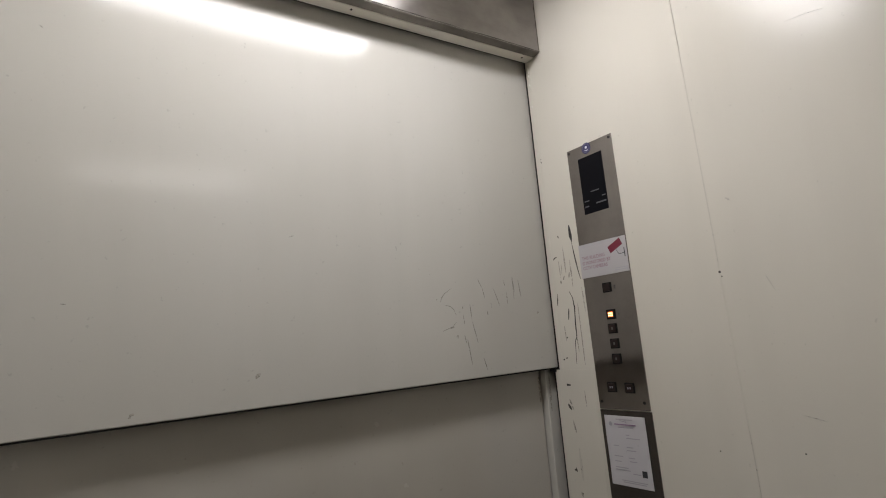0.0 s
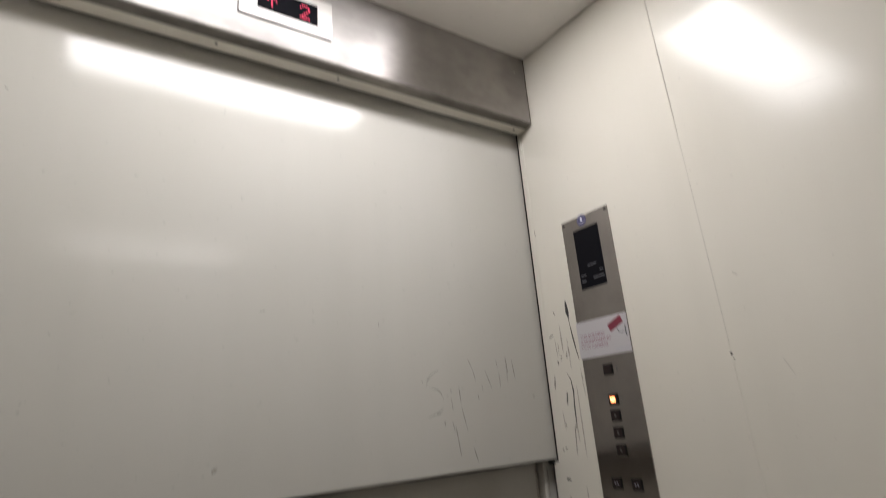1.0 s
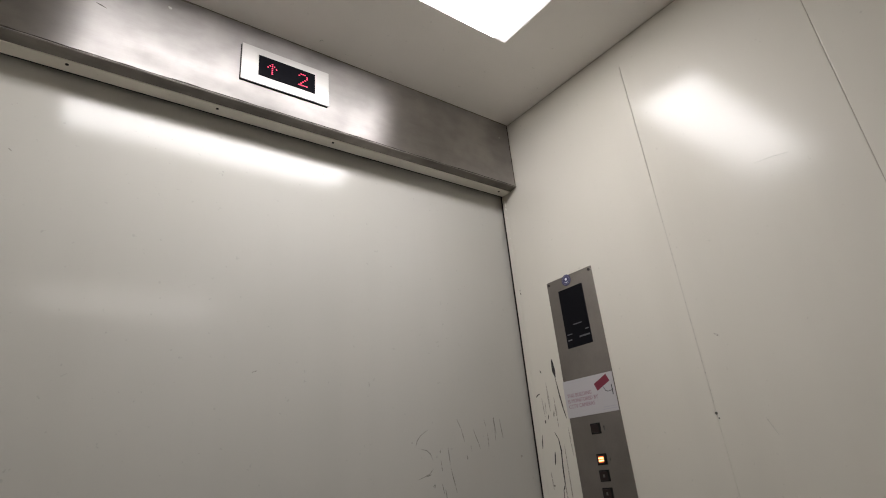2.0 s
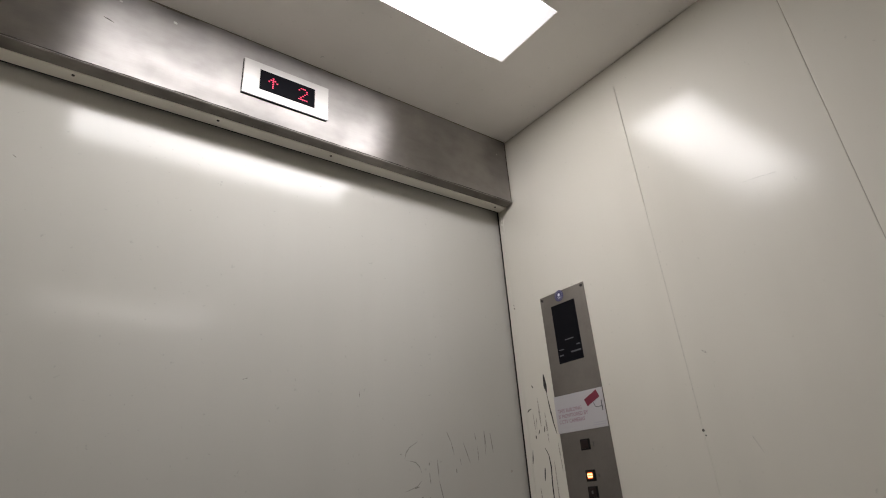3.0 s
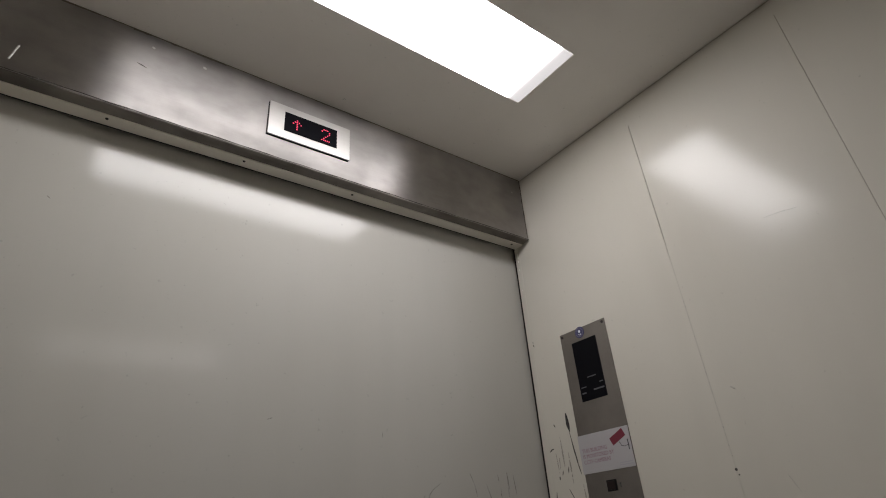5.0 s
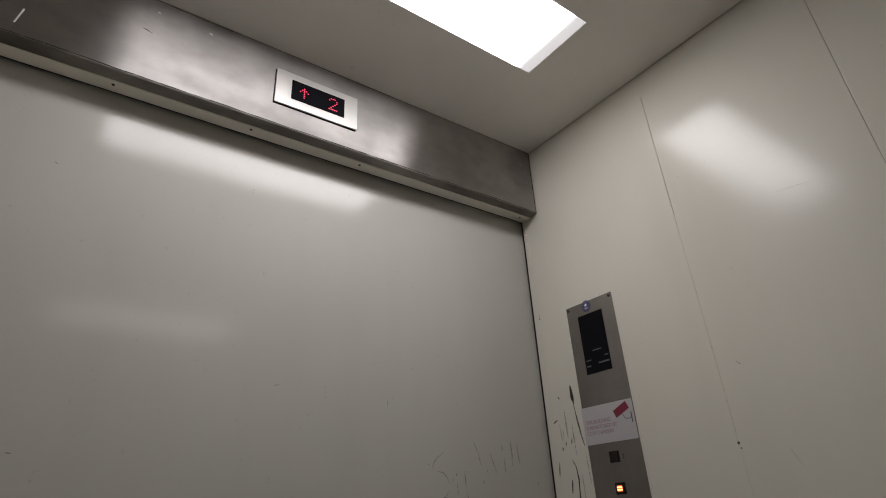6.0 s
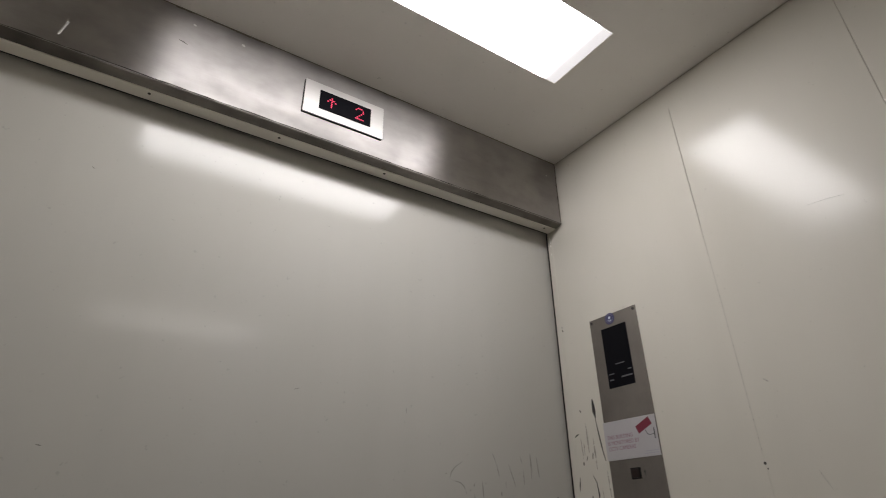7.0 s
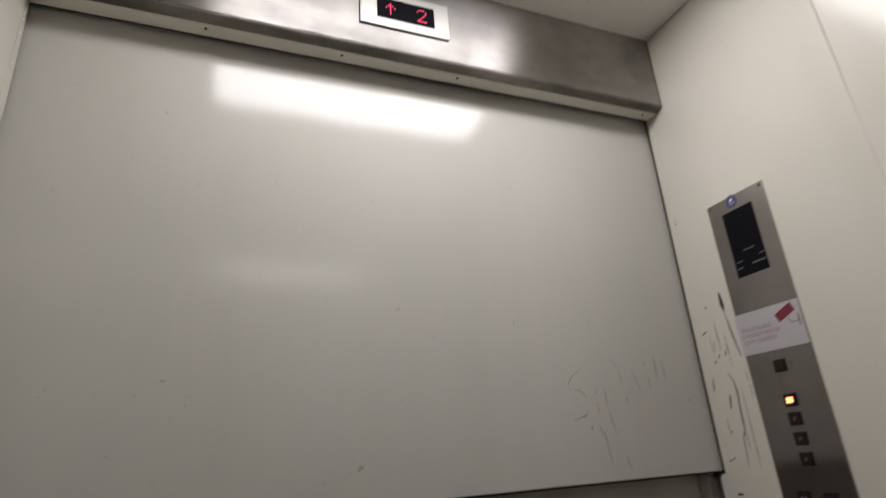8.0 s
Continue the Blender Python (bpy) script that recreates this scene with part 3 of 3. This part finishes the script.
for i, line in enumerate(("THIS BUILDING", "IS MONITORED BY", "CCTV CAMERAS")):
    lettering("lettering", line, 0.0155, -0.083, 0.004 - 0.0158 * i, 0.0018, INK_RED, sign, squeeze=0.88)
t = bm_new()
rbox(t, -0.026, 0.026, -0.0115, 0.0115, 0.0016, 0.0020, 0.0002, 1)
bmesh.ops.transform(t, matrix=Matrix.Translation((0.052, 0.029, 0)) @ Matrix.Rotation(radians(24), 4, "Z"), verts=t.verts[:])
part("camera_picture", t, INK_CRIMSON, sign, "crimson printed camera body")
t = bm_new()
stroke(t, [(0.055, 0.016), (0.061, 0.004), (0.070, 0.001), (0.083, 0.003)], 0.0022, 0.0018, False)
stroke(t, [(0.084, 0.018), (0.0845, -0.010)], 0.0038, 0.0018, False)
part("bracket_picture", t, INK_DARK, sign, "dark printed camera bracket")
t = bm_new()
for k in range(2):
    rbox(t, 0.045 - 0.004 * k, 0.088, -0.0405 - 0.006 * k, -0.0385 - 0.006 * k, 0.0016, 0.0019)
part("small_print", t, INK_PALE, sign)

# paper notice on the lower plate
notice = thing("paper_notice", right_wall(-0.1665, 0.800, 0.004) @ pose(0, 0, 0, 0, 0, 0.4), "white printed paper notice taped to steel", "notice")
t = bm_new()
bmesh.ops.create_grid(t, x_segments=8, y_segments=10, size=0.5)
for v in t.verts:
    v.co = Vector((v.co.x * 0.147, v.co.y * 0.201, 0.0010 + 0.0012 * noise.noise(Vector((v.co.x * 2, v.co.y * 3, 7))) + 0.0012))
bmesh.ops.solidify(t, geom=t.faces[:], thickness=0.0004)
part("sheet", t, PAPER, notice)
t = bm_new()
rbox(t, -0.038, 0.040, 0.0740, 0.0775, 0.0030, 0.0034)
part("heading", t, INK_MAUVE, notice)
for u0, u1, v in ((-0.03, 0.03, 0.089), (-0.025, 0.03, 0.066), (0.0, 0.012, 0.045), (0.0, 0.048, 0.036), (-0.05, -0.03, 0.012), (-0.003, 0.02, 0.010), (-0.003, 0.03, 0.001),
                 (-0.052, -0.02, -0.018), (0.0, 0.022, -0.020), (-0.052, -0.028, -0.033), (0.002, 0.028, -0.030), (-0.052, -0.006, -0.050), (-0.052, 0.0, -0.057), (0.008, 0.036, -0.064),
                 (-0.035, 0.055, -0.086), (-0.03, 0.05, -0.091)):
    part("print_line", rbox(bm_new(), u0, u1, v, v + 0.0026, 0.0030, 0.0033), INK_PALE, notice)
part("dark_stamp", rbox(bm_new(), 0.041, 0.058, -0.068, -0.050, 0.0030, 0.0034), INK_DARK, notice)
t = bm_new()
stroke(t, [(-0.012, 0.095), (-0.016, 0.088), (-0.006, 0.084), (0.004, 0.088), (0.008, 0.080), (0.004, 0.084)], 0.0016, 0.0031)
part("pen_mark", t, INK_GREY, notice)
t = bm_new()
disc(t, -0.052, 0.076, 0.0030, 0.0034, 0.0065, 14)
part("round_print", t, INK_PALE, notice)
